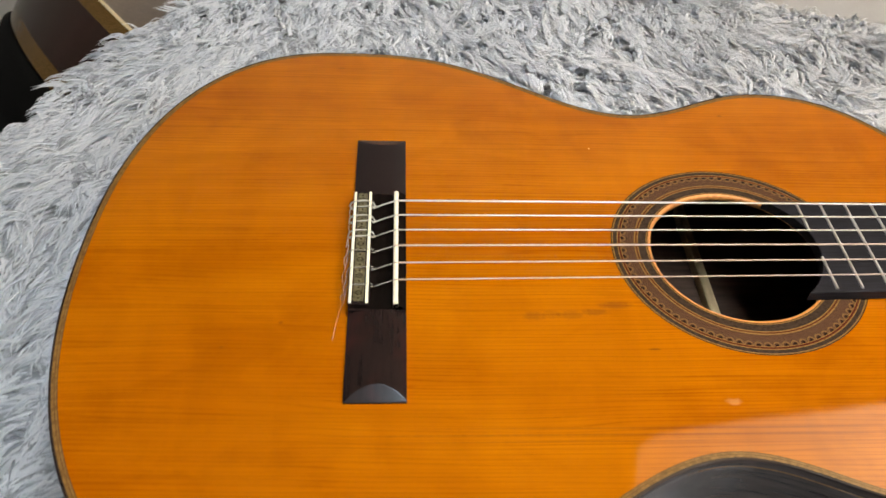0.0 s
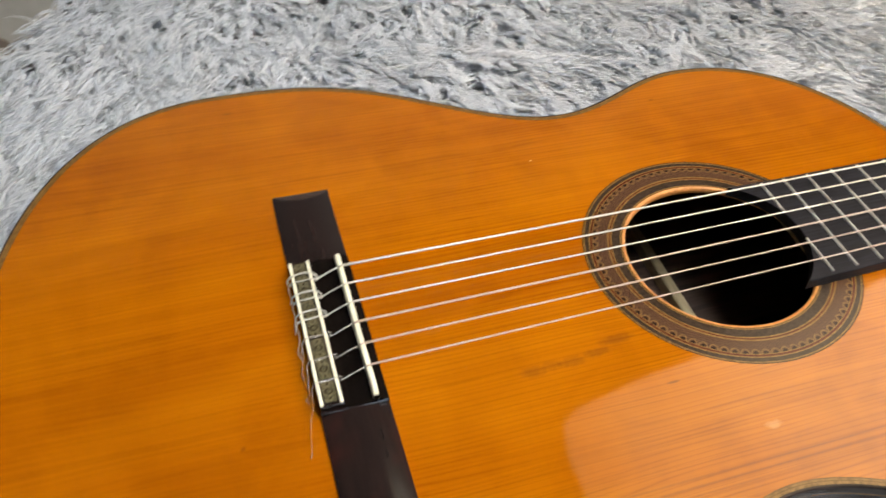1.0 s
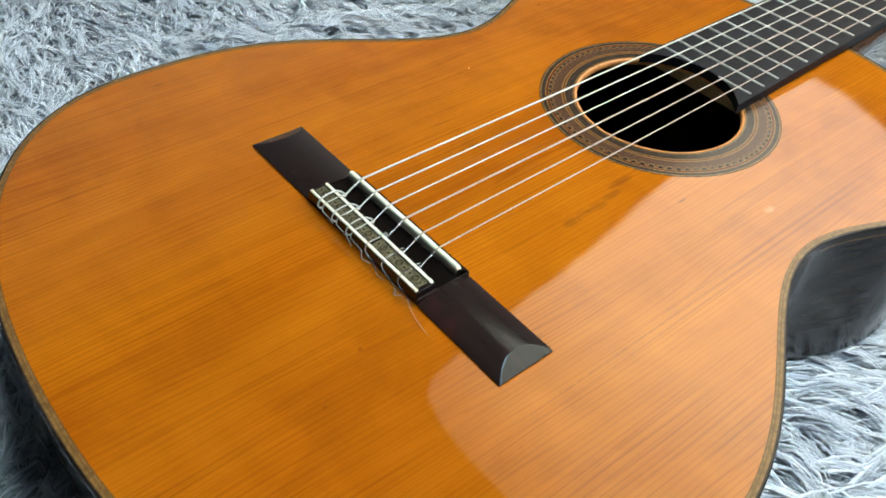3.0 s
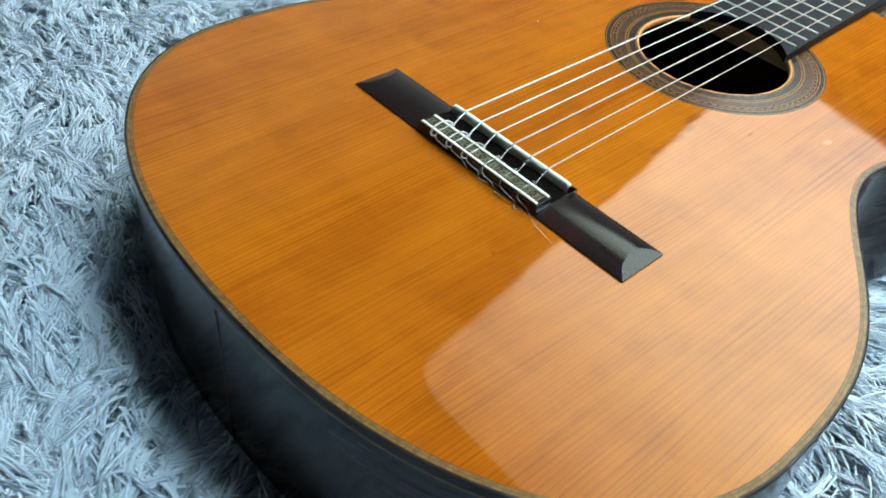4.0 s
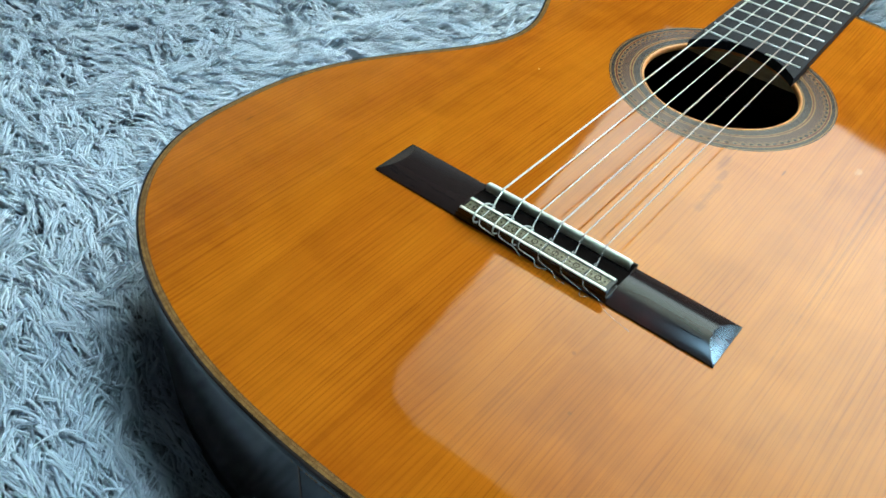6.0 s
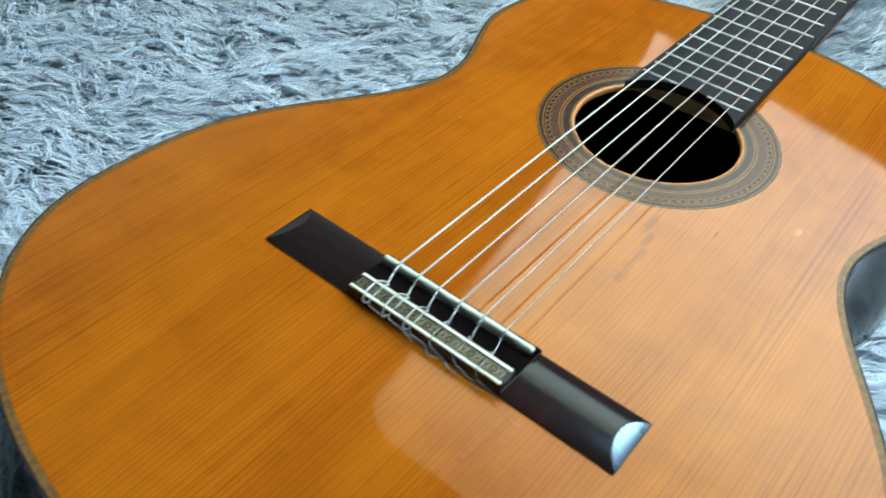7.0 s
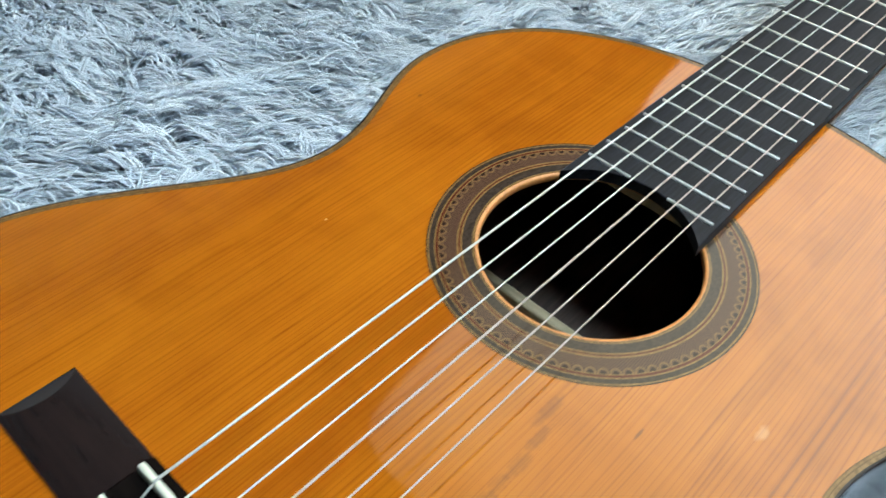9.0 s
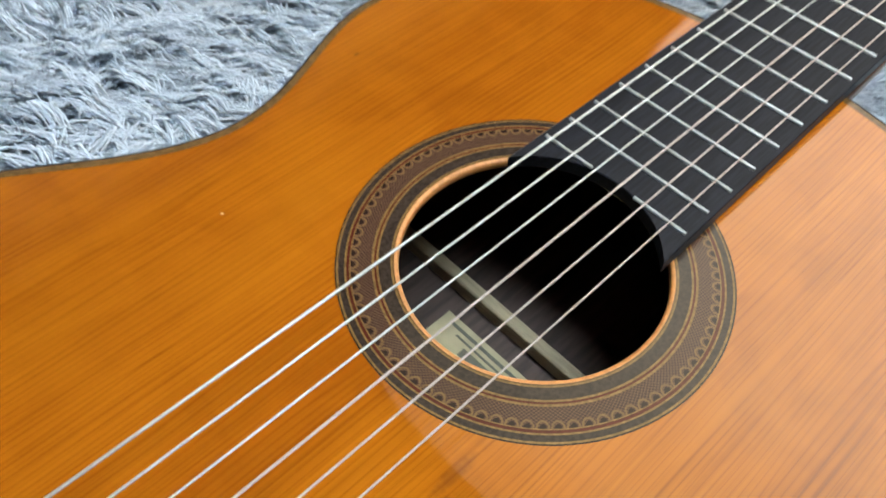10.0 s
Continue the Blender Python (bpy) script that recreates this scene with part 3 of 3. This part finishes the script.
part("fingerboard", fingerboard(), FINGERBOARD, guitar, "black ebony fingerboard with a hollow end")
for k in range(1, 20):
    x = NUT * 2 ** (-k / 12)
    h = board_half(x) - 0.0020
    spans = [(-h, h)]
    if k == 19:
        y = math.sqrt(0.0412 ** 2 - (x - HOLE[0]) ** 2) + 0.0008
        spans = [(-h, -y), (y, h)]
    for y0, y1 in spans:
        prof = [(-0.0007, 0.0), (-0.00055, 0.0006), (0.0, 0.0009), (0.00055, 0.0006), (0.0007, 0.0)]
        verts = [(x + a, y, board_top(x) + b) for y in (y0, y1) for a, b in prof]
        faces = [(i, i + 1, 6 + i, 5 + i) for i in range(4)] + [(0, 1, 2, 3, 4), (5, 6, 7, 8, 9)]
        part("fret", mesh_of("fret", verts, faces), FRET, guitar)


def neck():
    loops = []
    for x, deep in ((0.3268, 0.094), (0.332, 0.088), (0.345, 0.060), (0.365, 0.034), (0.40, 0.0245), (0.50, 0.0225), (NUT, 0.021)):
        b = board_half(x) - 0.0004
        ring = []
        for i in range(17):
            a = math.pi * i / 16
            squeeze = 1 - 0.5 * max(0, (deep - 0.03) / 0.07) * math.sin(a)
            ring.append((x, b * math.cos(a) * squeeze, TOP + 0.0003 + max(0.0, (x - 0.33) * 0.0157) - deep * abs(math.sin(a)) ** 0.8))
        loops.append(ring)
    return loft("neck", loops)


part("neck", neck(), MAHOGANY, guitar, "dark mahogany neck and heel")
part("nut", box("nut", NUT, NUT + 0.005, -0.0258, 0.0258, TOP + 0.004, board_top(NUT) + 0.0012, 0.0005), BONE, guitar, "white bone nut")
head = box("headstock", 0, 0.185, -0.036, 0.036, -0.018, 0, 0.003)
for v in head.vertices:
    v.co = pose(NUT + 0.005, 0, board_top(NUT) - 0.003, 0, 13, 0) @ v.co
part("headstock", head, MAHOGANY, guitar)


# bridge
BX0, BX1, BYC = -0.0235, 0.0042, -0.0020


def wing(sign):
    """One arched wing with a hipped, hollowed end."""
    nx, ny = 32, 96
    y_in, y_out = 0.0405, 0.0902
    verts, faces = [], []
    for j in range(ny + 1):
        y = y_in + (y_out - y_in) * (1 - (1 - j / ny) ** 1.7)
        for i in range(nx + 1):
            s = -1 + 2 * i / nx
            h = 0.0010 + 0.0031 * (1 - abs(s) ** 2.0)
            d = max(0.0, y_out - y - 0.0006 * s)
            hip = 0.0009 + 0.36 * d + 8.0 * d ** 2
            verts.append(((BX0 + BX1) / 2 + s * (BX1 - BX0) / 2, BYC + sign * y, TOP + min(h, hip)))
    w = nx + 1
    faces += [(j * w + i, j * w + i + 1, (j + 1) * w + i + 1, (j + 1) * w + i) for j in range(ny) for i in range(nx)]
    rim = [i for i in range(w)] + [j * w + nx for j in range(1, ny + 1)] + [ny * w + i for i in range(nx - 1, -1, -1)] + [j * w for j in range(ny - 1, 0, -1)]
    k = len(verts)
    verts += [(verts[r][0], verts[r][1], TOP) for r in rim]
    m = len(rim)
    faces += [(rim[i], rim[(i + 1) % m], k + (i + 1) % m, k + i) for i in range(m)]
    return mesh_of("wing", verts, faces)


bridge = part("bridge", box("bridge", BX0, BX1, BYC - 0.0404, BYC + 0.0404, TOP, TOP + 0.0036, 0.0003), EBONY, guitar, "dark rosewood tie bridge")
for sign in (1, -1):
    part("wing", wing(sign), EBONY, bridge)
part("tie_block", box("tie_block", BX0, -0.0134, BYC - 0.0396, BYC + 0.0392, TOP + 0.0036, TOP + 0.0068, 0.0003), EBONY, bridge)
part("recess", box("recess", -0.0133, -0.0021, BYC - 0.0402, BYC + 0.0402, TOP + 0.0032, TOP + 0.0038), RECESS, bridge, "near-black floor between tie block and saddle")
ridge = [(-0.0020, 0.0036), (-0.0019, 0.0044), (0.0002, 0.0062), (0.0010, 0.0058), (0.0022, 0.0050), (0.0036, 0.0040), (0.0041, 0.0036)]
part("saddle_ridge", loft("saddle_ridge", [[(x, BYC + sy * 0.0402, TOP + z) for x, z in ridge] for sy in (-1, 1)], False), RECESS, bridge)
saddle = [(-0.0022, 0.0037), (-0.0021, 0.0078), (-0.0017, 0.0083), (-0.0010, 0.0085), (-0.0003, 0.0083), (0.0002, 0.0077), (0.0002, 0.0037)]
ends = [(-0.0391, 0.62), (-0.0389, 0.82), (-0.0383, 0.94), (-0.0372, 1.0), (0.0372, 1.0), (0.0383, 0.94), (0.0389, 0.82), (0.0391, 0.62)]
part("saddle", loft("saddle", [[(x, BYC + y, TOP + 0.0037 + (z - 0.0037) * f) for x, z in saddle] for y, f in ends]), BONE, bridge, "cream bone saddle with rounded ends")
for x in (-0.0225, -0.0146):
    part("tie_strip", box("tie_strip", x - 0.0007, x + 0.0007, BYC - 0.0389, BYC + 0.0386, TOP + 0.0066, TOP + 0.0074, 0.0003), BONE, bridge, "white bone edge strip")


def tile_material():
    n = Nodes("tie_block_mosaic")
    v = n.noise(n.coords(), 900, 3)
    w = n.noise(n.coords(), 260, 2)
    c = n.ramp(v, [(0.35, (0.055, 0.050, 0.028)), (0.65, (0.155, 0.135, 0.075))])
    n.colour(n.mix(0.5, c, n.ramp(w, [(0.3, (0.5, 0.5, 0.45)), (0.7, (1, 1, 1))]), "MULTIPLY"))
    n.set(Roughness=0.3)
    return n.material


TILE = tile_material()
for k in range(7):
    w = 0.0760 / 7
    y = BYC - 0.0380 + w * (k + 0.5)
    t = part("inlay_tile", box("inlay_tile", -0.0210, -0.0161, y - w / 2 + 0.0005, y + w / 2 - 0.0005, TOP + 0.0066, TOP + 0.0070), TILE, bridge)
    part("inlay_ring", annulus("inlay_ring", (-0.0186, y), 0.0010, 0.0016, TOP + 0.00708, 20), BLACK_LINE, t)
    part("inlay_dot", annulus("inlay_dot", (-0.0186, y), 0.0, 0.0004, TOP + 0.00708, 8), BLACK_LINE, t)
    for dx in (-0.0018, 0.0018):
        part("inlay_line", box("inlay_line", -0.0186 + dx - 0.0001, -0.0186 + dx + 0.0001, y - w / 2 + 0.0010, y + w / 2 - 0.0010, TOP + 0.0069, TOP + 0.00708), BLACK_LINE, t)
    for dy in (-0.0034, 0.0034):
        part("inlay_dot", annulus("inlay_dot", (-0.0186, y + dy), 0.0, 0.0006, TOP + 0.00708, 8), BLACK_LINE, t)

# strings
SAD_Y = [0.0282, 0.0173, 0.0065, -0.0048, -0.0165, -0.0276]
NUT_Y = [0.0215, 0.0129, 0.0043, -0.0043, -0.0129, -0.0215]
GAUGE = [0.00050, 0.00042, 0.00036, 0.00046, 0.00038, 0.00034]
SZ = TOP + 0.0083
for k in range(6):
    m = SILVER if k < 3 else NYLON
    lab = "silver-wound bass string" if k < 3 else "clear nylon treble string"
    y, r = SAD_Y[k], GAUGE[k]
    hole_y = y - 0.0024
    line = [(NUT, NUT_Y[k], board_top(NUT) + 0.0018), (NUT * 0.5, (NUT_Y[k] + y) / 2, (board_top(NUT) + 0.0018 + SZ + r) / 2), (-0.0009, y, SZ + r), (-0.0024, y - 0.0003, SZ + 0.0001)]
    st = part("string", tube("string", line, r, 8), m, guitar, lab)
    # the knot over the tie block: out of the hole, up and over to the front, round the string, back over
    zt = TOP + 0.0074 + r
    if k < 3:
        loop = [(-0.0238, hole_y, TOP + 0.0046), (-0.0252, hole_y + 0.0012, TOP + 0.0058), (-0.0232, hole_y + 0.0018, zt + 0.0004), (-0.0180, hole_y + 0.0026, zt + 0.0006), (-0.0142, hole_y + 0.0020, zt + 0.0004),
                (-0.0122, hole_y + 0.0004, TOP + 0.0072), (-0.0122, hole_y - 0.0010, TOP + 0.0064), (-0.0146, hole_y - 0.0012, zt + 0.0002), (-0.0190, hole_y - 0.0014, zt), (-0.0234, hole_y - 0.0016, zt),
                (-0.0252, hole_y - 0.0024, TOP + 0.0054), (-0.0250, hole_y - 0.0066, TOP + 0.0042), (-0.0256, hole_y - 0.0108, TOP + 0.0044)]
        if k == 1:
            loop += [(-0.0262, hole_y - 0.0150, TOP + 0.0024)]
        if k == 2:
            loop += [(-0.0268, hole_y - 0.0130, TOP + 0.0024), (-0.0262, hole_y - 0.0180, TOP + 0.0032)]
    else:
        loop = [(-0.0122, hole_y + 0.0008, TOP + 0.0070), (-0.0136, hole_y + 0.0004, zt + 0.0003), (-0.0180, hole_y, zt), (-0.0230, hole_y - 0.0002, zt), (-0.0246, hole_y - 0.0010, TOP + 0.0060),
                (-0.0250, hole_y - 0.0022, TOP + 0.0046), (-0.0253, hole_y - 0.0062, TOP + 0.0036), (-0.0260, hole_y - 0.0094, TOP + 0.0038)]
        if k == 3:
            loop += [(-0.0272, hole_y - 0.0130, TOP + 0.0020), (-0.0266, hole_y - 0.0164, TOP + 0.0018)]
        if k == 4:
            loop += [(-0.0258, hole_y - 0.0120, TOP + 0.0026), (-0.0276, hole_y - 0.0136, TOP + 0.0012), (-0.0262, hole_y - 0.0165, TOP + 0.0024)]
        if k == 5:
            loop += [(-0.0280, hole_y - 0.0150, TOP + 0.0016), (-0.0300, hole_y - 0.0280, TOP + 0.0006)]
    start = [(-0.0024, y - 0.0003, SZ + 0.0001), (-0.0078, (y + hole_y) / 2 - 0.0001, TOP + 0.0070), (-0.0126, hole_y, TOP + 0.0058)]
    if k < 3:
        start.append((-0.0200, hole_y, TOP + 0.0050))
    path = smooth_line(start + loop, 5)
    thin = [1.0 if i < 0.7 * len(path) else (0.35 if k == 5 else 0.55) for i in range(len(path))]
    part("knot", tube("knot", path, r * (0.85 if k < 3 else 0.72), 6, thin), m if k < 3 else TIED, st, "" if k < 3 else "clear nylon tied string end")


# ---- the fur rug ----
CORNER, ALONG, ACROSS = Vector((-0.061, 0.660)), Vector((-0.467, -0.884)), Vector((0.884, -0.467))
RUG_U, RUG_V = 1.26, 1.14


def rug_pile(name, seed, gap, strands, long_, high, wide):
    """Locks of tapered, wavy strands: each lock leans its own way, its strands meet towards the tip."""
    rng = np.random.default_rng(seed)
    us, vs = np.meshgrid(np.arange(0, RUG_U, gap), np.arange(0, RUG_V, gap), indexing="ij")
    us = (us + rng.uniform(-0.5, 0.5, us.shape) * gap).ravel()
    vs = (vs + rng.uniform(-0.5, 0.5, vs.shape) * gap).ravel()
    x = CORNER.x + us * ALONG.x + vs * ACROSS.x
    y = CORNER.y + us * ALONG.y + vs * ACROSS.y
    # the pile is thick round the guitar and thinner towards the far corners of the rug
    far = (y < -0.28) | (x > 0.80) | (x < -0.55)
    half = np.array([half_width(min(max(a, -0.1575), 0.3264)) for a in x])
    under = (x > -0.150) & (x < 0.318) & (np.abs(y - AXIS) < half - 0.014)
    keep = ~under & (~far | (rng.uniform(0, 1, len(x)) < 0.22))
    x, y, half, far = x[keep], y[keep], half[keep], far[keep]
    n = len(x)
    lay, lift, hump = np.empty(n), np.empty(n), np.empty(n)
    for i in range(n):
        a, b = x[i], y[i]
        lay[i] = (-2.05 + 2.6 * min(max(a + 0.15, 0.0), 0.45) + 0.8 * noise.noise(Vector((a * 4.0, b * 4.0, 0.0))) + 0.9 * noise.noise(Vector((a * 14.0, b * 14.0, 3.0)))
                  + 0.5 * noise.noise(Vector((a * 40.0, b * 40.0, 5.0))))
        lift[i] = 0.5 + 0.9 * noise.noise(Vector((a * 24.0, b * 24.0, 9.0)))
        hump[i] = noise.noise(Vector((a * 15.0, b * 15.0, 21.0)))
    edge_u = np.minimum(np.minimum(us, RUG_U - us), np.minimum(vs, RUG_V - vs))[keep]
    near = (x > -0.178) & (x < 0.340) & (np.abs(y - AXIS) < half + 0.016)
    m = n * strands
    seg = 4

    def each(v):
        return np.repeat(v, strands)

    ox, oy = rng.normal(0, gap * 0.40, m), rng.normal(0, gap * 0.40, m)
    stray = rng.uniform(0, 1, m) < 0.05
    meet = np.where(stray, 0.1, 0.80)
    ang = each(lay + rng.normal(0, 0.22, n)) + rng.normal(0, 0.05, m) + np.where(stray, rng.normal(0, 0.5, m), 0)
    size = each(rng.uniform(0.75, 1.25, n) * np.where(edge_u < 0.03, 0.75, 1.0))
    length = rng.uniform(*long_, m) * size
    rise = (high[0] + (high[1] - high[0]) * np.clip(each(lift) + rng.normal(0, 0.16, m), 0, 1)) * each(np.where(near, 0.7, 1.0) * rng.uniform(0.7, 1.25, n))
    reach = np.sqrt(np.clip(length ** 2 - rise ** 2, (0.35 * length) ** 2, None))
    ground = each(np.where(near, 0.0, 0.007 * np.clip(hump + 0.25, 0, 1)))
    broad = rng.uniform(*wide, m)
    bend = each(rng.normal(0, 0.55, n)) + rng.normal(0, 0.09, m)
    wave, start = rng.uniform(0.0002, 0.0009, m), rng.uniform(0, 6.28, m)
    verts = np.empty((m, seg * 2 + 1, 3))
    for k, s in enumerate(np.linspace(0, 1, seg + 1)):
        a = ang + bend * s
        side = wave * np.sin(start + 5.5 * s) * s
        cx = each(x) + ox * (1 - meet * s) + np.cos(ang + bend * s * 0.5) * reach * s - np.sin(a) * side
        cy = each(y) + oy * (1 - meet * s) + np.sin(ang + bend * s * 0.5) * reach * s + np.cos(a) * side
        cz = 0.002 + ground * min(1, 3 * s) + rise * (2.5 * s - 1.75 * s * s)
        w = broad * (1 - s) ** 0.8 * (0.7 + 0.4 * min(1, 3 * s))
        if k < seg:
            verts[:, 2 * k] = np.stack([cx - np.sin(a) * w, cy + np.cos(a) * w, cz], 1)
            verts[:, 2 * k + 1] = np.stack([cx + np.sin(a) * w, cy - np.cos(a) * w, cz + 0.0003], 1)
        else:
            verts[:, 2 * k] = np.stack([cx, cy, cz], 1)
    # keep the tips out of the guitar
    v = verts.reshape(-1, 3)
    grid = np.linspace(-0.1575, 0.3264, 400)
    vh = np.interp(v[:, 0], grid, [half_width(a) for a in grid])
    inside = (v[:, 0] > -0.1592) & (v[:, 0] < 0.3268) & (np.abs(v[:, 1] - AXIS) < vh + 0.0008) & (v[:, 2] > BACK - 0.002)
    v[inside, 2] = BACK - 0.002
    stride = seg * 2 + 1
    base = (np.arange(m) * stride)[:, None]
    quads = np.concatenate([base + np.array([[2 * k, 2 * k + 1, 2 * k + 3, 2 * k + 2]]) for k in range(seg - 1)], 0)
    tris = base + np.array([[2 * seg - 2, 2 * seg - 1, 2 * seg]])
    me = bpy.data.meshes.new(name)
    me.vertices.add(len(v))
    me.vertices.foreach_set("co", v.ravel())
    nq, nt = len(quads), len(tris)
    me.loops.add(nq * 4 + nt * 3)
    me.loops.foreach_set("vertex_index", np.concatenate([quads.ravel(), tris.ravel()]).astype(np.int32))
    me.polygons.add(nq + nt)
    me.polygons.foreach_set("loop_start", np.concatenate([np.arange(nq) * 4, nq * 4 + np.arange(nt) * 3]).astype(np.int32))
    me.polygons.foreach_set("use_smooth", np.ones(nq + nt, bool))
    me.update(calc_edges=True)
    # soft normals: each strand is round and leans with its lock
    side = np.zeros((m, stride, 3))
    side[:, :, 2] = 0.62
    lean = 0.5 * np.stack([np.cos(ang), np.sin(ang)], 1)
    tilt = np.array([-0.9, -0.9, -0.5, -0.5, 0.1, 0.1, 0.6, 0.6, 1.0])
    side[:, :, :2] += lean[:, None, :] * tilt[None, :, None]
    edge = np.array([1, -1, 1, -1, 1, -1, 1, -1, 0]) * 0.6
    side[:, :, 0] += -np.sin(ang)[:, None] * edge
    side[:, :, 1] += np.cos(ang)[:, None] * edge
    side /= np.linalg.norm(side, axis=2)[:, :, None]
    me.normals_split_custom_set_from_vertices(side.reshape(-1, 3).tolist())
    return me


def slab(name, u0, u1, v0, v1, z0, z1):
    c = [CORNER + ALONG * u + ACROSS * v for u, v in ((u0, v0), (u1, v0), (u1, v1), (u0, v1))]
    return mesh_of(name, [(p.x, p.y, z) for z in (z0, z1) for p in c], [(0, 1, 2, 3), (4, 5, 6, 7), (0, 1, 5, 4), (1, 2, 6, 5), (2, 3, 7, 6), (3, 0, 4, 7)])


rug = thing("fur_rug", "shaggy light grey faux fur rug spread under the guitar", "rug")
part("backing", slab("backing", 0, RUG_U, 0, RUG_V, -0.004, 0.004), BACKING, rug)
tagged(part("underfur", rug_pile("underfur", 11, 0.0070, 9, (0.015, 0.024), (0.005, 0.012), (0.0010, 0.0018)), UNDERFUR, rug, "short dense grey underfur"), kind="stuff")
tagged(part("fur", rug_pile("fur", 5, 0.0074, 9, (0.026, 0.042), (0.006, 0.017), (0.0009, 0.0016)), FUR, rug, "long wavy light grey fur strands"), kind="stuff")
table = thing("table", "low plain table under the fur rug", "table")
part("tabletop", slab("tabletop", 0.015, RUG_U - 0.015, 0.015, RUG_V - 0.015, -0.034, -0.0045), MAHOGANY, table)
for u, v in ((0.06, 0.06), (0.06, RUG_V - 0.06), (RUG_U - 0.06, 0.06), (RUG_U - 0.06, RUG_V - 0.06)):
    part("leg", slab("leg", u - 0.025, u + 0.025, v - 0.025, v + 0.025, FLOOR, -0.034), MAHOGANY, table)


# ---- the pale bench beyond the rug ----
bench = thing("bench", "plain light grey upholstered bench beyond the rug", "bench", (0.62, 0.90, FLOOR))
part("cushion", box("cushion", -0.45, 0.45, -0.22, 0.22, 0.58, 0.72, 0.02, 3), BENCH, bench)
for x, y in ((-0.40, -0.17), (0.40, -0.17), (-0.40, 0.17), (0.40, 0.17)):
    part("leg", box("leg", x - 0.02, x + 0.02, y - 0.02, y + 0.02, 0.0, 0.58, 0.003), MAHOGANY, bench)


# ---- the guitar beside the table ----
def other_guitar():
    d, n0 = Vector((0.61, -0.79, 0)), Vector((0.79, 0.61, 0))
    a = radians(50)
    m = Vector((0, 0, 1)) * math.cos(a) - n0 * math.sin(a)
    t = n0 * math.cos(a) + Vector((0, 0, 1)) * math.sin(a)
    c = Vector((-0.323, 0.563, -0.092)) - m * 0.185
    g = thing("acoustic_guitar", "dark brown acoustic guitar with tan and cream edges beside the table", "guitar", c)

    def ring(w, grow=0.0):
        out = []
        for i in range(96):
            f = 2 * math.pi * i / 96
            u, v = math.cos(f), math.sin(f)
            out.append(d * ((0.42 + grow) * math.copysign(abs(u) ** 0.85, u)) + m * ((0.185 + grow) * math.copysign(abs(v) ** 0.85, v)) + t * w)
        return out

    def cap(name, w):
        return mesh_of(name, ring(w), [tuple(range(96))])

    part("side", loft("side", [ring(-0.106), ring(-0.06), ring(-0.022)]), RIB, g, "dark brown polished ribs")
    part("edge_band", loft("edge_band", [ring(-0.130), ring(-0.106)]), TAN, g, "tan wooden edge band")
    part("edge_band", loft("edge_band", [ring(-0.022), ring(-0.003)]), TAN, g, "tan wooden edge band")
    part("binding", loft("binding", [ring(-0.003), ring(0.0), ring(0.0, -0.003)]), CREAM, g, "cream edge binding")
    part("back", cap("back", -0.0006), WALNUT, g, "taupe brown back")
    part("front", cap("front", -0.130), EBONY, g)
    case = thing("guitar_case", "black padded guitar case under the brown guitar", "guitar case", c)
    part("shell", loft("shell", [ring(-0.134, -0.03), ring(-0.136), ring(-0.145, 0.008), ring(-0.225, 0.008), ring(-0.24, -0.01)]), CASE, case)
    part("lid", cap("lid", -0.1345), CASE, case)


other_guitar()
